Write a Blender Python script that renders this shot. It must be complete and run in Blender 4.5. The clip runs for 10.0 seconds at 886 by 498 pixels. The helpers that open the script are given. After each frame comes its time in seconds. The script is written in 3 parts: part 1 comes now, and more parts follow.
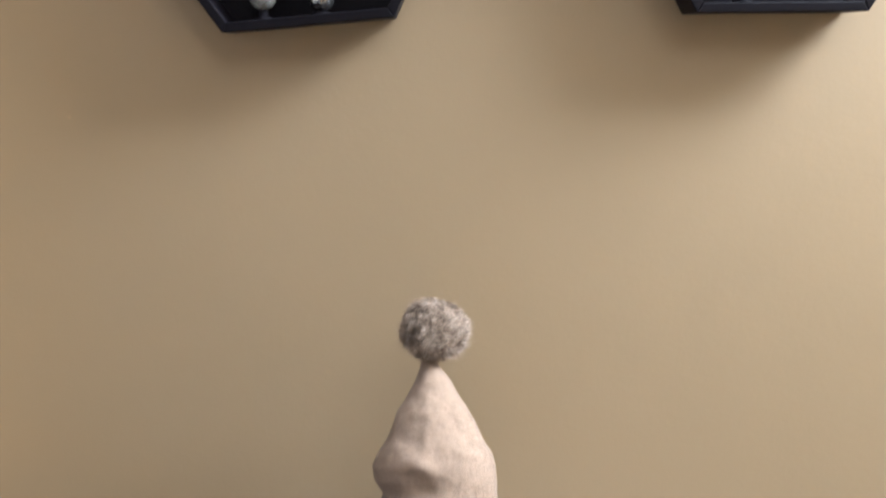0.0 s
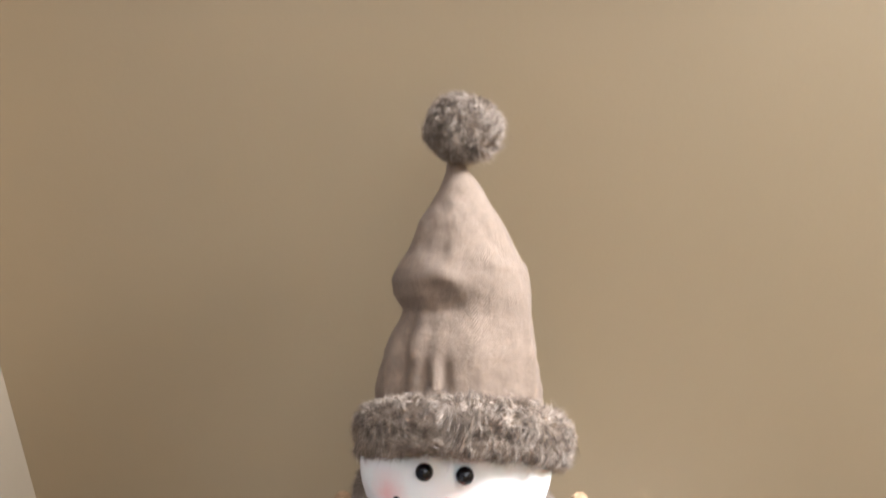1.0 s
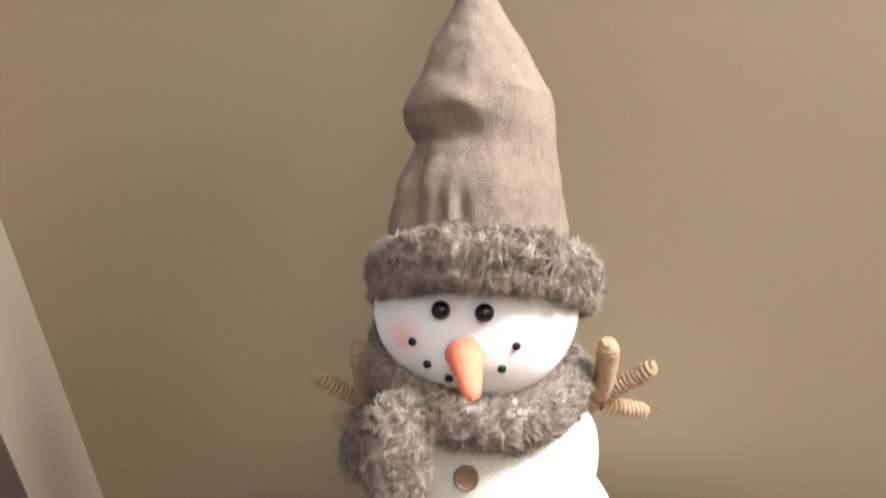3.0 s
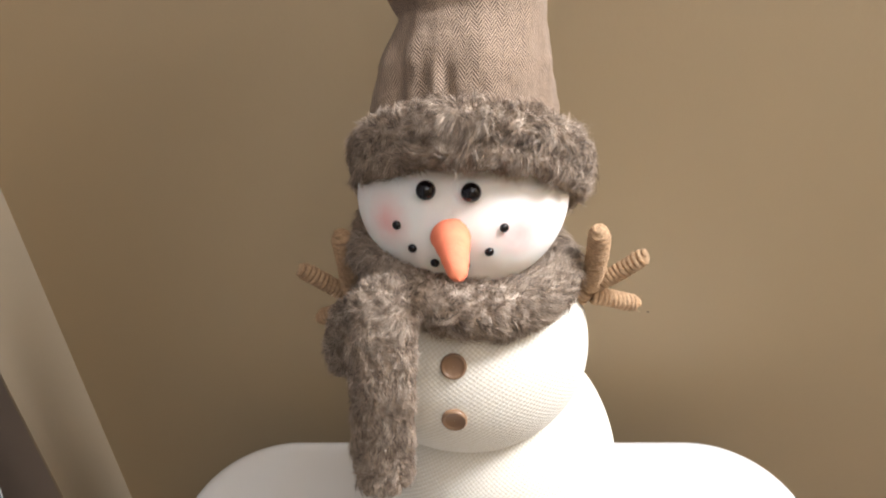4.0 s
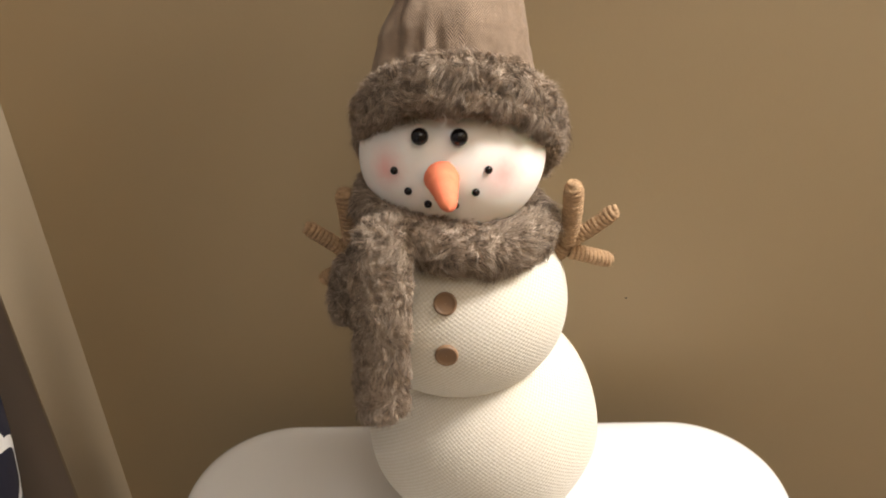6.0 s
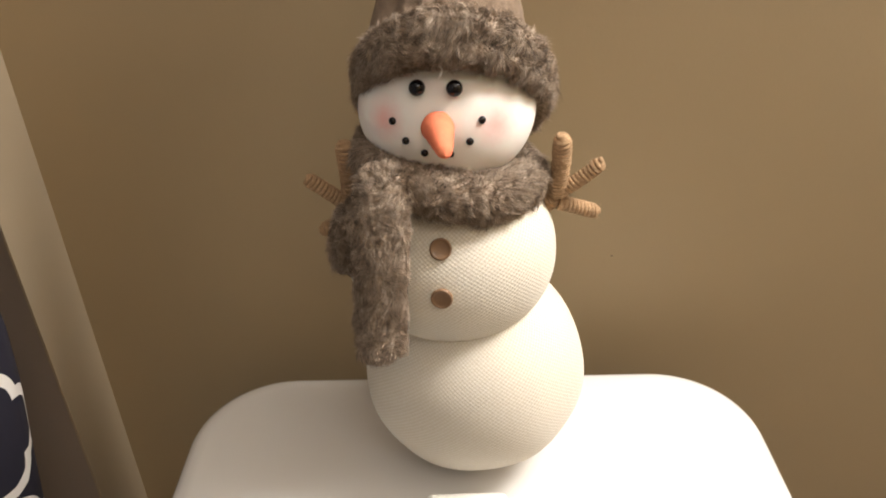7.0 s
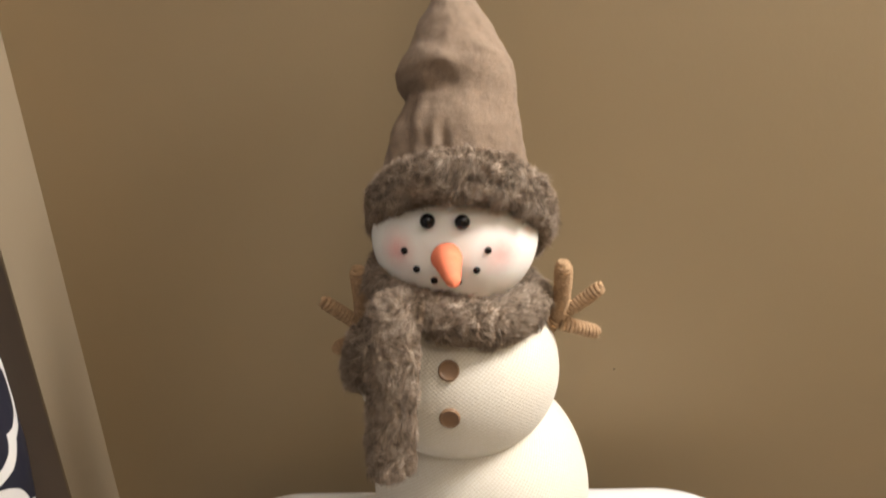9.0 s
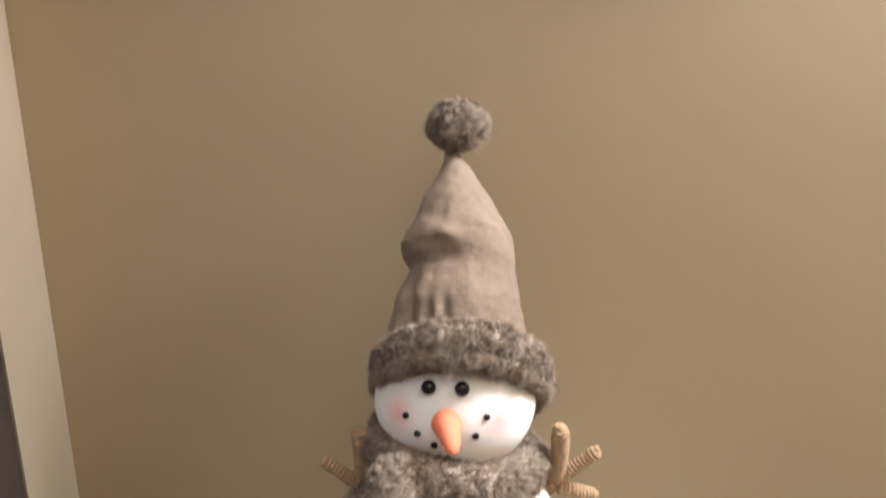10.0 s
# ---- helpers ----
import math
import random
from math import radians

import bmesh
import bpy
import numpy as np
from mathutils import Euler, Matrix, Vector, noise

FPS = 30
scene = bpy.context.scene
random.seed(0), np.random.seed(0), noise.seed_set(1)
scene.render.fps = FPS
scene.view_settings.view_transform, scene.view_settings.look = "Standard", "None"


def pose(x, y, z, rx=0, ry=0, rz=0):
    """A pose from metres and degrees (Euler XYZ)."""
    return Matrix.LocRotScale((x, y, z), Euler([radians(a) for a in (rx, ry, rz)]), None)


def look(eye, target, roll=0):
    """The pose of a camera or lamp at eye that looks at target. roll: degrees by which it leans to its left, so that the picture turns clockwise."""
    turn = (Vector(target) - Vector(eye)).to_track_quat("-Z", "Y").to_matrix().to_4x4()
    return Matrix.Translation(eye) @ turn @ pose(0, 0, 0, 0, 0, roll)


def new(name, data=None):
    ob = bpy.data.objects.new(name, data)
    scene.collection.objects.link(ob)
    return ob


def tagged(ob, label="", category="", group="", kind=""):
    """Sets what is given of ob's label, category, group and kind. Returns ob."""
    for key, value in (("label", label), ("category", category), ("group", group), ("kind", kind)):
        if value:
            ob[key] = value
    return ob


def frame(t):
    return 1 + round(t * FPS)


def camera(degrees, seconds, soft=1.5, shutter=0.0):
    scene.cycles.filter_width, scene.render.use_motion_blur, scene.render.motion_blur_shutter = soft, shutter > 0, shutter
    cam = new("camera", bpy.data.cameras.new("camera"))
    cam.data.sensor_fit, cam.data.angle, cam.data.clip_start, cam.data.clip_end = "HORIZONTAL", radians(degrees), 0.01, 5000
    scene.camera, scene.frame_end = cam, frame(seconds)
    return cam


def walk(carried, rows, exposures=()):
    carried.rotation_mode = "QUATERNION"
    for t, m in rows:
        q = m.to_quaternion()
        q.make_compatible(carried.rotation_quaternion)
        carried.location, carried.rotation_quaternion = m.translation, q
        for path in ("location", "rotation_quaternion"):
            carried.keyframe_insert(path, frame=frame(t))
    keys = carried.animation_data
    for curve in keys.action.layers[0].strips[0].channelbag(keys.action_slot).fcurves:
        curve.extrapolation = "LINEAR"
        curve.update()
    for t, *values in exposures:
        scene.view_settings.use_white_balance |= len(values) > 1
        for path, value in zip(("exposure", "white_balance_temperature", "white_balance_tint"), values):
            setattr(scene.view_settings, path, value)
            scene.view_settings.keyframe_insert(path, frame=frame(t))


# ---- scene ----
cam = camera(59.8, 10.0, soft=1.9, shutter=0.4)
PATH = [
    (0, (0.006, -0.354, 1.376), (0.026, 1.581, 0.87), -0.2),
    (0.5, (0.01, -0.346, 1.334), (-0.027, 1.575, 0.78), -0.3),
    (1, (-0.002, -0.306, 1.314), (-0.019, 1.52, 0.498), 0.2),
    (1.5, (-0.004, -0.279, 1.297), (-0.031, 1.49, 0.364), -1.3),
    (2, (-0.007, -0.28, 1.29), (-0.051, 1.474, 0.329), -1.2),
    (2.5, (-0.004, -0.29, 1.282), (-0.065, 1.472, 0.338), -1.3),
    (3, (0.003, -0.293, 1.264), (-0.084, 1.42, 0.237), -1.9),
    (4.5, (0.006, -0.299, 1.224), (-0.057, 1.31, 0.038), -1.9),
    (5, (0.006, -0.317, 1.213), (-0.057, 1.321, 0.067), -1.7),
    (6.5, (0.005, -0.39, 1.204), (-0.022, 1.348, 0.216), -1.8),
    (7, (0.001, -0.4, 1.201), (-0.011, 1.299, 0.145), -1.4),
    (7.5, (0.0, -0.403, 1.207), (-0.012, 1.313, 0.181), -1.5),
    (8, (0.003, -0.408, 1.212), (-0.021, 1.339, 0.239), -1.6),
    (8.5, (0.0, -0.411, 1.214), (-0.023, 1.352, 0.27), -1.9),
    (9, (-0.001, -0.415, 1.229), (-0.019, 1.401, 0.39), -1.3),
    (9.5, (-0.003, -0.422, 1.243), (-0.011, 1.451, 0.541), -0.8),
    (10, (-0.001, -0.428, 1.261), (-0.017, 1.499, 0.727), -0.4),
]
EXPOSURES = [(0, 1.12, 5270, 8), (1, 1.00, 5370, 9), (1.5, 0.91, 5420, 9), (3, 0.97, 5420, 9), (4.5, 0.46, 6100, 10), (5, 0.32, 6380, 10), (7, 0.34, 6600, 10), (8.5, 0.29, 6580, 10), (9, 0.29, 6500, 10), (9.5, 0.36, 6280, 10), (10, 0.70, 5750, 9)]
walk(cam, [(t, look(eye, target, roll)) for t, eye, target, roll in PATH], EXPOSURES)

# ---- light ----
world = bpy.data.worlds.new("room_air")
scene.world = world
world.use_nodes = True
world.node_tree.nodes["Background"].inputs["Color"].default_value = (0.9, 0.85, 0.78, 1)
world.node_tree.nodes["Background"].inputs["Strength"].default_value = 0.02


def area(name, eye, target, sx, sy, watts, colour):
    data = bpy.data.lights.new(name, "AREA")
    data.shape, data.size, data.size_y, data.energy, data.color = "RECTANGLE", sx, sy, watts, colour
    ob = new(name, data)
    ob.matrix_world = look(eye, target)
    return ob


# three round bulbs of the vanity bar on the toilet's wall, out of view, and the ceiling lamp behind the camera
for bx in (0.66, 0.84, 1.02):
    bulb = bpy.data.lights.new("vanity_bulb", "POINT")
    bulb.energy, bulb.color, bulb.shadow_soft_size = 23.0, (1.0, 0.965, 0.925), 0.13
    new("vanity_bulb", bulb).location = (bx, -0.02, 1.93)
area("ceiling_lamp", (0.45, -1.20, 2.38), (0.45, -1.19, 0.0), 0.80, 0.60, 4.5, (1.0, 0.94, 0.86))

# ---- materials ----


class Mat:
    """A node material with a Principled shader."""

    def __init__(self, name, colour=(0.5, 0.5, 0.5), rough=0.6, metal=0.0):
        self.m = bpy.data.materials.new(name)
        self.m.use_nodes = True
        self.t = self.m.node_tree
        self.b = self.t.nodes["Principled BSDF"]
        self.b.inputs["Base Color"].default_value = (*colour, 1)
        self.b.inputs["Roughness"].default_value = rough
        self.b.inputs["Metallic"].default_value = metal

    def n(self, kind, **props):
        node = self.t.nodes.new(kind)
        for k, v in props.items():
            if k in node.inputs:
                node.inputs[k].default_value = v
            else:
                setattr(node, k, v)
        return node

    def l(self, a, b):
        self.t.links.new(a, b)

    def math(self, op, a, b=None, c=None):
        node = self.t.nodes.new("ShaderNodeMath")
        node.operation = op
        for i, v in enumerate((a, b, c)):
            if v is None:
                continue
            if isinstance(v, (int, float)):
                node.inputs[i].default_value = v
            else:
                self.l(v, node.inputs[i])
        return node.outputs[0]

    def coord(self, which="Object", scale=None):
        out = self.n("ShaderNodeTexCoord").outputs[which]
        if scale:
            mp = self.n("ShaderNodeMapping")
            mp.inputs["Scale"].default_value = scale
            self.l(out, mp.inputs["Vector"])
            out = mp.outputs[0]
        return out

    def noise(self, scale, detail=4, vec=None, rough=0.55):
        node = self.n("ShaderNodeTexNoise")
        node.inputs["Scale"].default_value, node.inputs["Detail"].default_value = scale, detail
        node.inputs["Roughness"].default_value = rough
        self.l(vec if vec is not None else self.coord(), node.inputs["Vector"])
        return node.outputs["Fac"]

    def ramp(self, fac, stops):
        node = self.n("ShaderNodeValToRGB")
        el = node.color_ramp.elements
        while len(el) < len(stops):
            el.new(0.5)
        for e, (p, c) in zip(el, stops):
            e.position, e.color = p, (*c, 1)
        self.l(fac, node.inputs["Fac"])
        return node.outputs["Color"]

    def mix(self, fac, a, b, mode="MIX"):
        node = self.n("ShaderNodeMix")
        node.data_type, node.blend_type = "RGBA", mode
        for v, s in ((fac, node.inputs["Factor"]), (a, node.inputs[6]), (b, node.inputs[7])):
            if isinstance(v, (int, float)):
                s.default_value = v
            elif isinstance(v, tuple):
                s.default_value = (*v, 1)
            else:
                self.l(v, s)
        return node.outputs[2]

    def bump(self, height, strength, distance, chain=None):
        node = self.n("ShaderNodeBump")
        node.inputs["Strength"].default_value, node.inputs["Distance"].default_value = strength, distance
        self.l(height, node.inputs["Height"])
        if chain is not None:
            self.l(chain, node.inputs["Normal"])
        return node.outputs[0]

    def put(self, colour=None, normal=None, rough=None):
        if colour is not None:
            self.l(colour, self.b.inputs["Base Color"])
        if normal is not None:
            self.l(normal, self.b.inputs["Normal"])
        if rough is not None:
            self.l(rough, self.b.inputs["Roughness"])
        return self.m


def wall_paint(name, a, b):
    k = Mat(name, a, 0.62)
    big, small = k.noise(2.2, 5), k.noise(420, 3)
    tint = k.mix(k.ramp(big, [(0.3, (0, 0, 0)), (0.7, (1, 1, 1))]), a, b)
    n1 = k.bump(k.noise(140, 4), 0.12, 0.0012)
    return k.put(tint, k.bump(small, 0.10, 0.0006, n1))


def porcelain(name):
    k = Mat(name, (0.86, 0.85, 0.84), 0.16)
    k.b.inputs["Coat Weight"].default_value = 0.3
    tint = k.mix(k.noise(6, 4), (0.76, 0.75, 0.745), (0.72, 0.71, 0.70))
    return k.put(tint, k.bump(k.noise(9, 2), 0.04, 0.002), k.math("MULTIPLY_ADD", k.noise(25, 4), 0.14, 0.12))


def fur(name, dark, mid, light):
    k = Mat(name, mid, 0.75)
    rnd = k.n("ShaderNodeNewGeometry").outputs["Random Per Island"]
    strand = k.ramp(rnd, [(0.0, dark), (0.45, mid), (0.78, mid), (1.0, light)])
    patch = k.ramp(k.noise(150, 3), [(0.36, (0.60, 0.56, 0.53)), (0.62, (1.0, 1.0, 1.0))])
    k.b.inputs["Sheen Weight"].default_value = 0.08
    k.b.inputs["Sheen Roughness"].default_value = 0.5
    return k.put(k.mix(1.0, strand, patch, "MULTIPLY"))


def knit(name):
    """Cream knit: two crossing slants of small stitches, one stronger."""
    k = Mat(name, (0.80, 0.76, 0.65), 0.85)
    sep = k.n("ShaderNodeSeparateXYZ")
    k.l(k.coord("UV"), sep.inputs[0])
    u, v = sep.outputs[0], sep.outputs[1]
    along, rise = k.math("DIVIDE", u, 0.0034), k.math("DIVIDE", v, 0.0029)
    a = k.math("SINE", k.math("MULTIPLY", k.math("ADD", along, rise), 6.2832))
    c = k.math("SINE", k.math("MULTIPLY", k.math("SUBTRACT", along, rise), 6.2832))
    weave = k.math("MULTIPLY_ADD", a, 0.75, k.math("MULTIPLY", c, 0.45))
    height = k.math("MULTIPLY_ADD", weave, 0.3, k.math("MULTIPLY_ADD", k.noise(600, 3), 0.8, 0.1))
    # shade in the dips between stitches, painted into the yarn colour
    dip_shade = k.ramp(height, [(0.2, (0.86, 0.83, 0.76)), (0.9, (1, 1, 1))])
    base = k.mix(k.noise(14, 3), (0.81, 0.785, 0.725), (0.77, 0.74, 0.672))
    k.b.inputs["Sheen Weight"].default_value = 0.25
    return k.put(k.mix(1.0, base, dip_shade, "MULTIPLY"), k.bump(height, 0.45, 0.0010))


def tweed(name):
    """Herringbone: columns of slanted light and dark threads, mirrored from column to column."""
    k = Mat(name, (0.4, 0.33, 0.28), 0.9)
    sep = k.n("ShaderNodeSeparateXYZ")
    k.l(k.coord("UV"), sep.inputs[0])
    u, v = sep.outputs[0], sep.outputs[1]
    col = k.math("DIVIDE", u, 0.0028)
    tri = k.math("PINGPONG", col, 1.0)
    ph = k.math("ADD", k.math("DIVIDE", v, 0.0018), k.math("MULTIPLY", tri, 2.1))
    ph = k.math("MULTIPLY_ADD", k.math("FLOOR", col), 0.5, ph)
    s = k.math("SINE", k.math("MULTIPLY", ph, 6.2832))
    s = k.math("ADD", s, k.math("MULTIPLY_ADD", k.noise(800, 3), 2.0, -1.0))
    streak = k.n("ShaderNodeMapping")
    streak.inputs["Scale"].default_value = (1.0, 0.12, 1.0)
    k.l(k.coord("UV"), streak.inputs["Vector"])
    s = k.math("ADD", s, k.math("MULTIPLY_ADD", k.noise(900, 2, streak.outputs[0]), 1.2, -0.6))
    f = k.math("MULTIPLY_ADD", s, 0.5, 0.5)
    col = k.ramp(f, [(0.15, (0.055, 0.034, 0.022)), (0.85, (0.405, 0.300, 0.215))])
    big = k.ramp(k.noise(22, 3), [(0.3, (0.86, 0.84, 0.82)), (0.7, (1, 1, 1))])
    k.b.inputs["Sheen Weight"].default_value = 0.06
    n1 = k.bump(k.noise(75, 4), 0.45, 0.003)
    return k.put(k.mix(1.0, col, big, "MULTIPLY"), k.bump(f, 0.35, 0.0004, n1))


def plush(name):
    """White face cloth with two rosy cheeks rubbed in."""
    k = Mat(name, (0.86, 0.85, 0.84), 0.8)
    geo = k.coord()
    near = None
    for c in ((-0.0535, -0.047, 0.286), (0.010, -0.052, 0.2845)):
        d = k.n("ShaderNodeVectorMath", operation="DISTANCE")
        k.l(geo, d.inputs[0])
        d.inputs[1].default_value = c
        near = d.outputs["Value"] if near is None else k.math("MINIMUM", near, d.outputs["Value"])
    near = k.math("ADD", near, k.math("MULTIPLY_ADD", k.noise(180, 3), 0.006, -0.003))
    blush = k.ramp(k.math("DIVIDE", near, 0.0165), [(0.1, (0.88, 0.53, 0.50)), (0.55, (0.89, 0.74, 0.71)), (1.0, (0.90, 0.868, 0.835))])
    k.b.inputs["Subsurface Weight"].default_value = 0.45
    k.b.inputs["Subsurface Radius"].default_value = (0.012, 0.009, 0.008)
    k.b.inputs["Sheen Weight"].default_value = 0.1
    return k.put(blush, k.bump(k.noise(1500, 2), 0.12, 0.0004))


def jute(name):
    k = Mat(name, (0.5, 0.35, 0.2), 0.85)
    rnd = k.n("ShaderNodeNewGeometry").outputs["Random Per Island"]
    col = k.mix(k.noise(700, 3), (0.19, 0.095, 0.040), (0.80, 0.57, 0.345))
    tone = k.ramp(rnd, [(0.0, (0.75, 0.7, 0.66)), (1.0, (1.0, 1.0, 1.0))])
    return k.put(k.mix(1.0, col, tone, "MULTIPLY"), k.bump(k.noise(1200, 3), 0.9, 0.0010))


def simple(name, a, b, rough, scale, bump=0.0, metal=0.0):
    k = Mat(name, a, rough, metal)
    tint = k.mix(k.noise(scale, 4), a, b)
    return k.put(tint, k.bump(k.noise(scale * 6, 3), bump, 0.0006) if bump else None)


CELL_U, CELL_V = 0.066, 0.063


def curtain_cloth(name):
    """Navy cloth with a white curved lattice."""
    k = Mat(name, (0.02, 0.025, 0.07), 0.8)
    sep = k.n("ShaderNodeSeparateXYZ")
    k.l(k.coord("UV"), sep.inputs[0])
    # four-lobed cells outlined in white
    half, off, lobe, band = 0.062, 0.026, 0.026, 0.0095
    pu = k.math("PINGPONG", k.math("ADD", sep.outputs[0], CELL_U), half)
    pv = k.math("PINGPONG", k.math("ADD", sep.outputs[1], CELL_V), half)

    def reach(a, b):
        a = k.math("SUBTRACT", a, off)
        return k.math("SQRT", k.math("ADD", k.math("MULTIPLY", a, a), k.math("MULTIPLY", b, b)))

    d = k.math("SUBTRACT", k.math("MINIMUM", reach(pu, pv), reach(pv, pu)), lobe)
    f = k.math("MULTIPLY", k.math("GREATER_THAN", d, 0.0), k.math("LESS_THAN", d, band))
    return k.put(k.mix(f, (0.010, 0.010, 0.024), (0.78, 0.77, 0.76)), k.bump(k.noise(1800, 2), 0.15, 0.0004))


WALL = wall_paint("olive_tan_wall_paint", (0.300, 0.223, 0.128), (0.279, 0.207, 0.118))
STRIP = wall_paint("tan_wall_end_paint", (0.292, 0.232, 0.158), (0.272, 0.216, 0.147))
# shade beside the curtain is put into this darker, greyer wall colour
SHADE = wall_paint("taupe_shade_paint", (0.255, 0.205, 0.175), (0.235, 0.188, 0.16))
CEIL = wall_paint("white_ceiling_paint", (0.8, 0.79, 0.76), (0.77, 0.76, 0.73))
TILE = simple("grey_floor_vinyl", (0.33, 0.31, 0.28), (0.26, 0.24, 0.22), 0.5, 5, 0.1)
CHINA = porcelain("white_glazed_china")
FUR = fur("grey_brown_faux_fur", (0.080, 0.054, 0.037), (0.415, 0.328, 0.250), (0.80, 0.67, 0.55))
KNIT = knit("cream_knit")
TWEED = tweed("herringbone_tweed")
PLUSH = plush("white_plush")
JUTE = jute("jute_twine")
BEAD = simple("black_glossy_bead", (0.005, 0.004, 0.005), (0.008, 0.006, 0.007), 0.08, 40)
CARROT = simple("orange_felt", (0.86, 0.29, 0.14), (0.80, 0.16, 0.095), 0.8, 130, 0.4)
BUTTON = simple("brown_button_plastic", (0.27, 0.165, 0.095), (0.21, 0.125, 0.07), 0.38, 120, 0.05)
BLACK = simple("black_lacquer", (0.0045, 0.0036, 0.0050), (0.007, 0.006, 0.008), 0.5, 30, 0.05)
BLACK.node_tree.nodes["Principled BSDF"].inputs["Specular IOR Level"].default_value = 0.08
CURTAIN = curtain_cloth("navy_white_cloth")
MARK = simple("dark_speck", (0.03, 0.025, 0.02), (0.02, 0.015, 0.01), 0.8, 50)
SILVER = simple("mercury_glass", (0.55, 0.54, 0.51), (0.22, 0.21, 0.20), 0.18, 60, 0.2, 0.9)
MILK = simple("smoky_clear_glass", (0.62, 0.61, 0.57), (0.40, 0.39, 0.36), 0.12, 90, 0.1)
MILK.node_tree.nodes["Principled BSDF"].inputs["Transmission Weight"].default_value = 0.75
BEAD.node_tree.nodes["Principled BSDF"].inputs["Specular IOR Level"].default_value = 0.45

# ---- building helpers ----


def thing(name, origin, label, category, group="", kind=""):
    ob = new(name)
    ob.location = origin
    ob.empty_display_size = 0.02
    return tagged(ob, label, category, group, kind)


def root_of(ob):
    while ob.parent:
        ob = ob.parent
    return ob


def mesh_part(name, verts, faces, material, parent, label="", smooth=True, uvs=None):
    """A mesh from world coordinates, hung under parent."""
    at = np.array(root_of(parent).location) if parent else np.zeros(3)
    me = bpy.data.meshes.new(name)
    me.from_pydata((np.asarray(verts, float) - at).tolist(), [], faces)
    if uvs is not None:
        lay = me.uv_layers.new(name="UVMap")
        idx = np.empty(len(me.loops), int)
        me.loops.foreach_get("vertex_index", idx)
        lay.data.foreach_set("uv", np.asarray(uvs, np.float32)[idx].ravel())
    me.materials.append(material)
    me.polygons.foreach_set("use_smooth", [smooth] * len(me.polygons))
    me.update()
    ob = new(name, me)
    ob.parent = parent
    return tagged(ob, label) if label else ob


def part(name, bm, material, parent, label="", smooth=True):
    """Links a bmesh, built in world coordinates, as one mesh under parent."""
    if parent:
        bmesh.ops.translate(bm, verts=bm.verts, vec=-root_of(parent).location)
    me = bpy.data.meshes.new(name)
    bm.normal_update()
    bm.to_mesh(me)
    bm.free()
    me.materials.append(material)
    me.polygons.foreach_set("use_smooth", [smooth] * len(me.polygons))
    ob = new(name, me)
    ob.parent = parent
    return tagged(ob, label) if label else ob


def box_bm(lo, hi, bevel=0.0, seg=2):
    bm = bmesh.new()
    bmesh.ops.create_cube(bm, size=1)
    for v in bm.verts:
        v.co = Vector([lo[i] + (v.co[i] + 0.5) * (hi[i] - lo[i]) for i in range(3)])
    if bevel:
        bmesh.ops.bevel(bm, geom=bm.edges[:], offset=bevel, segments=seg, profile=0.5, affect="EDGES")
    return bm


def structure(name, bm, material, label, category):
    return tagged(part(name, bm, material, None, smooth=False), label, category, kind="structure")


def grid_faces(nu, nv, wrap_u=True):
    """Quads of a grid of nv rows with nu points each; the rows may close."""
    out = []
    for j in range(nv - 1):
        for i in range(nu if wrap_u else nu - 1):
            a, b = j * nu + i, j * nu + (i + 1) % nu
            out.append((a, b, b + nu, a + nu))
    return out


def lathe(centre, axis, profile, nu=40):
    """Points of a turned body: profile rows of (along, radius) from the centre along the axis."""
    axis = Vector(axis).normalized()
    side = axis.orthogonal().normalized()
    up = axis.cross(side)
    verts = []
    for s, r in profile:
        for i in range(nu):
            a = 2 * math.pi * i / nu
            verts.append(Vector(centre) + axis * s + (side * math.cos(a) + up * math.sin(a)) * r)
    return np.array([tuple(v) for v in verts]), grid_faces(nu, len(profile))


def sweep(path, sides, ups, ra, rb, nu=28, closed=False, power=2.0):
    """A soft tube along path: its section is an oval of half-widths ra along sides and rb along ups."""
    path, sides, ups = np.asarray(path, float), np.asarray(sides, float), np.asarray(ups, float)
    a = np.linspace(0, 2 * np.pi, nu, endpoint=False)
    ca = np.sign(np.cos(a)) * np.abs(np.cos(a)) ** (2 / power)
    sa = np.sign(np.sin(a)) * np.abs(np.sin(a)) ** (2 / power)
    n = len(path)
    verts = (path[:, None] + sides[:, None] * (np.asarray(ra)[:, None] * ca)[..., None] + ups[:, None] * (np.asarray(rb)[:, None] * sa)[..., None]).reshape(-1, 3)
    faces = grid_faces(nu, n)
    if closed:
        faces += [((n - 1) * nu + i, (n - 1) * nu + (i + 1) % nu, (i + 1) % nu, i) for i in range(nu)]
    else:
        faces += [tuple(range(nu))[::-1], tuple((n - 1) * nu + i for i in range(nu))]
    return verts, faces


def wobble(p, scale, seed):
    """A smooth field of small random vectors."""
    rng = np.random.default_rng(seed)
    out = np.zeros_like(p)
    for _ in range(7):
        k = rng.normal(size=(3, 3)) * scale
        out += np.sin(p @ k + rng.uniform(0, 6.28, 3)) * 0.4
    return out


TUFT = 0.0034


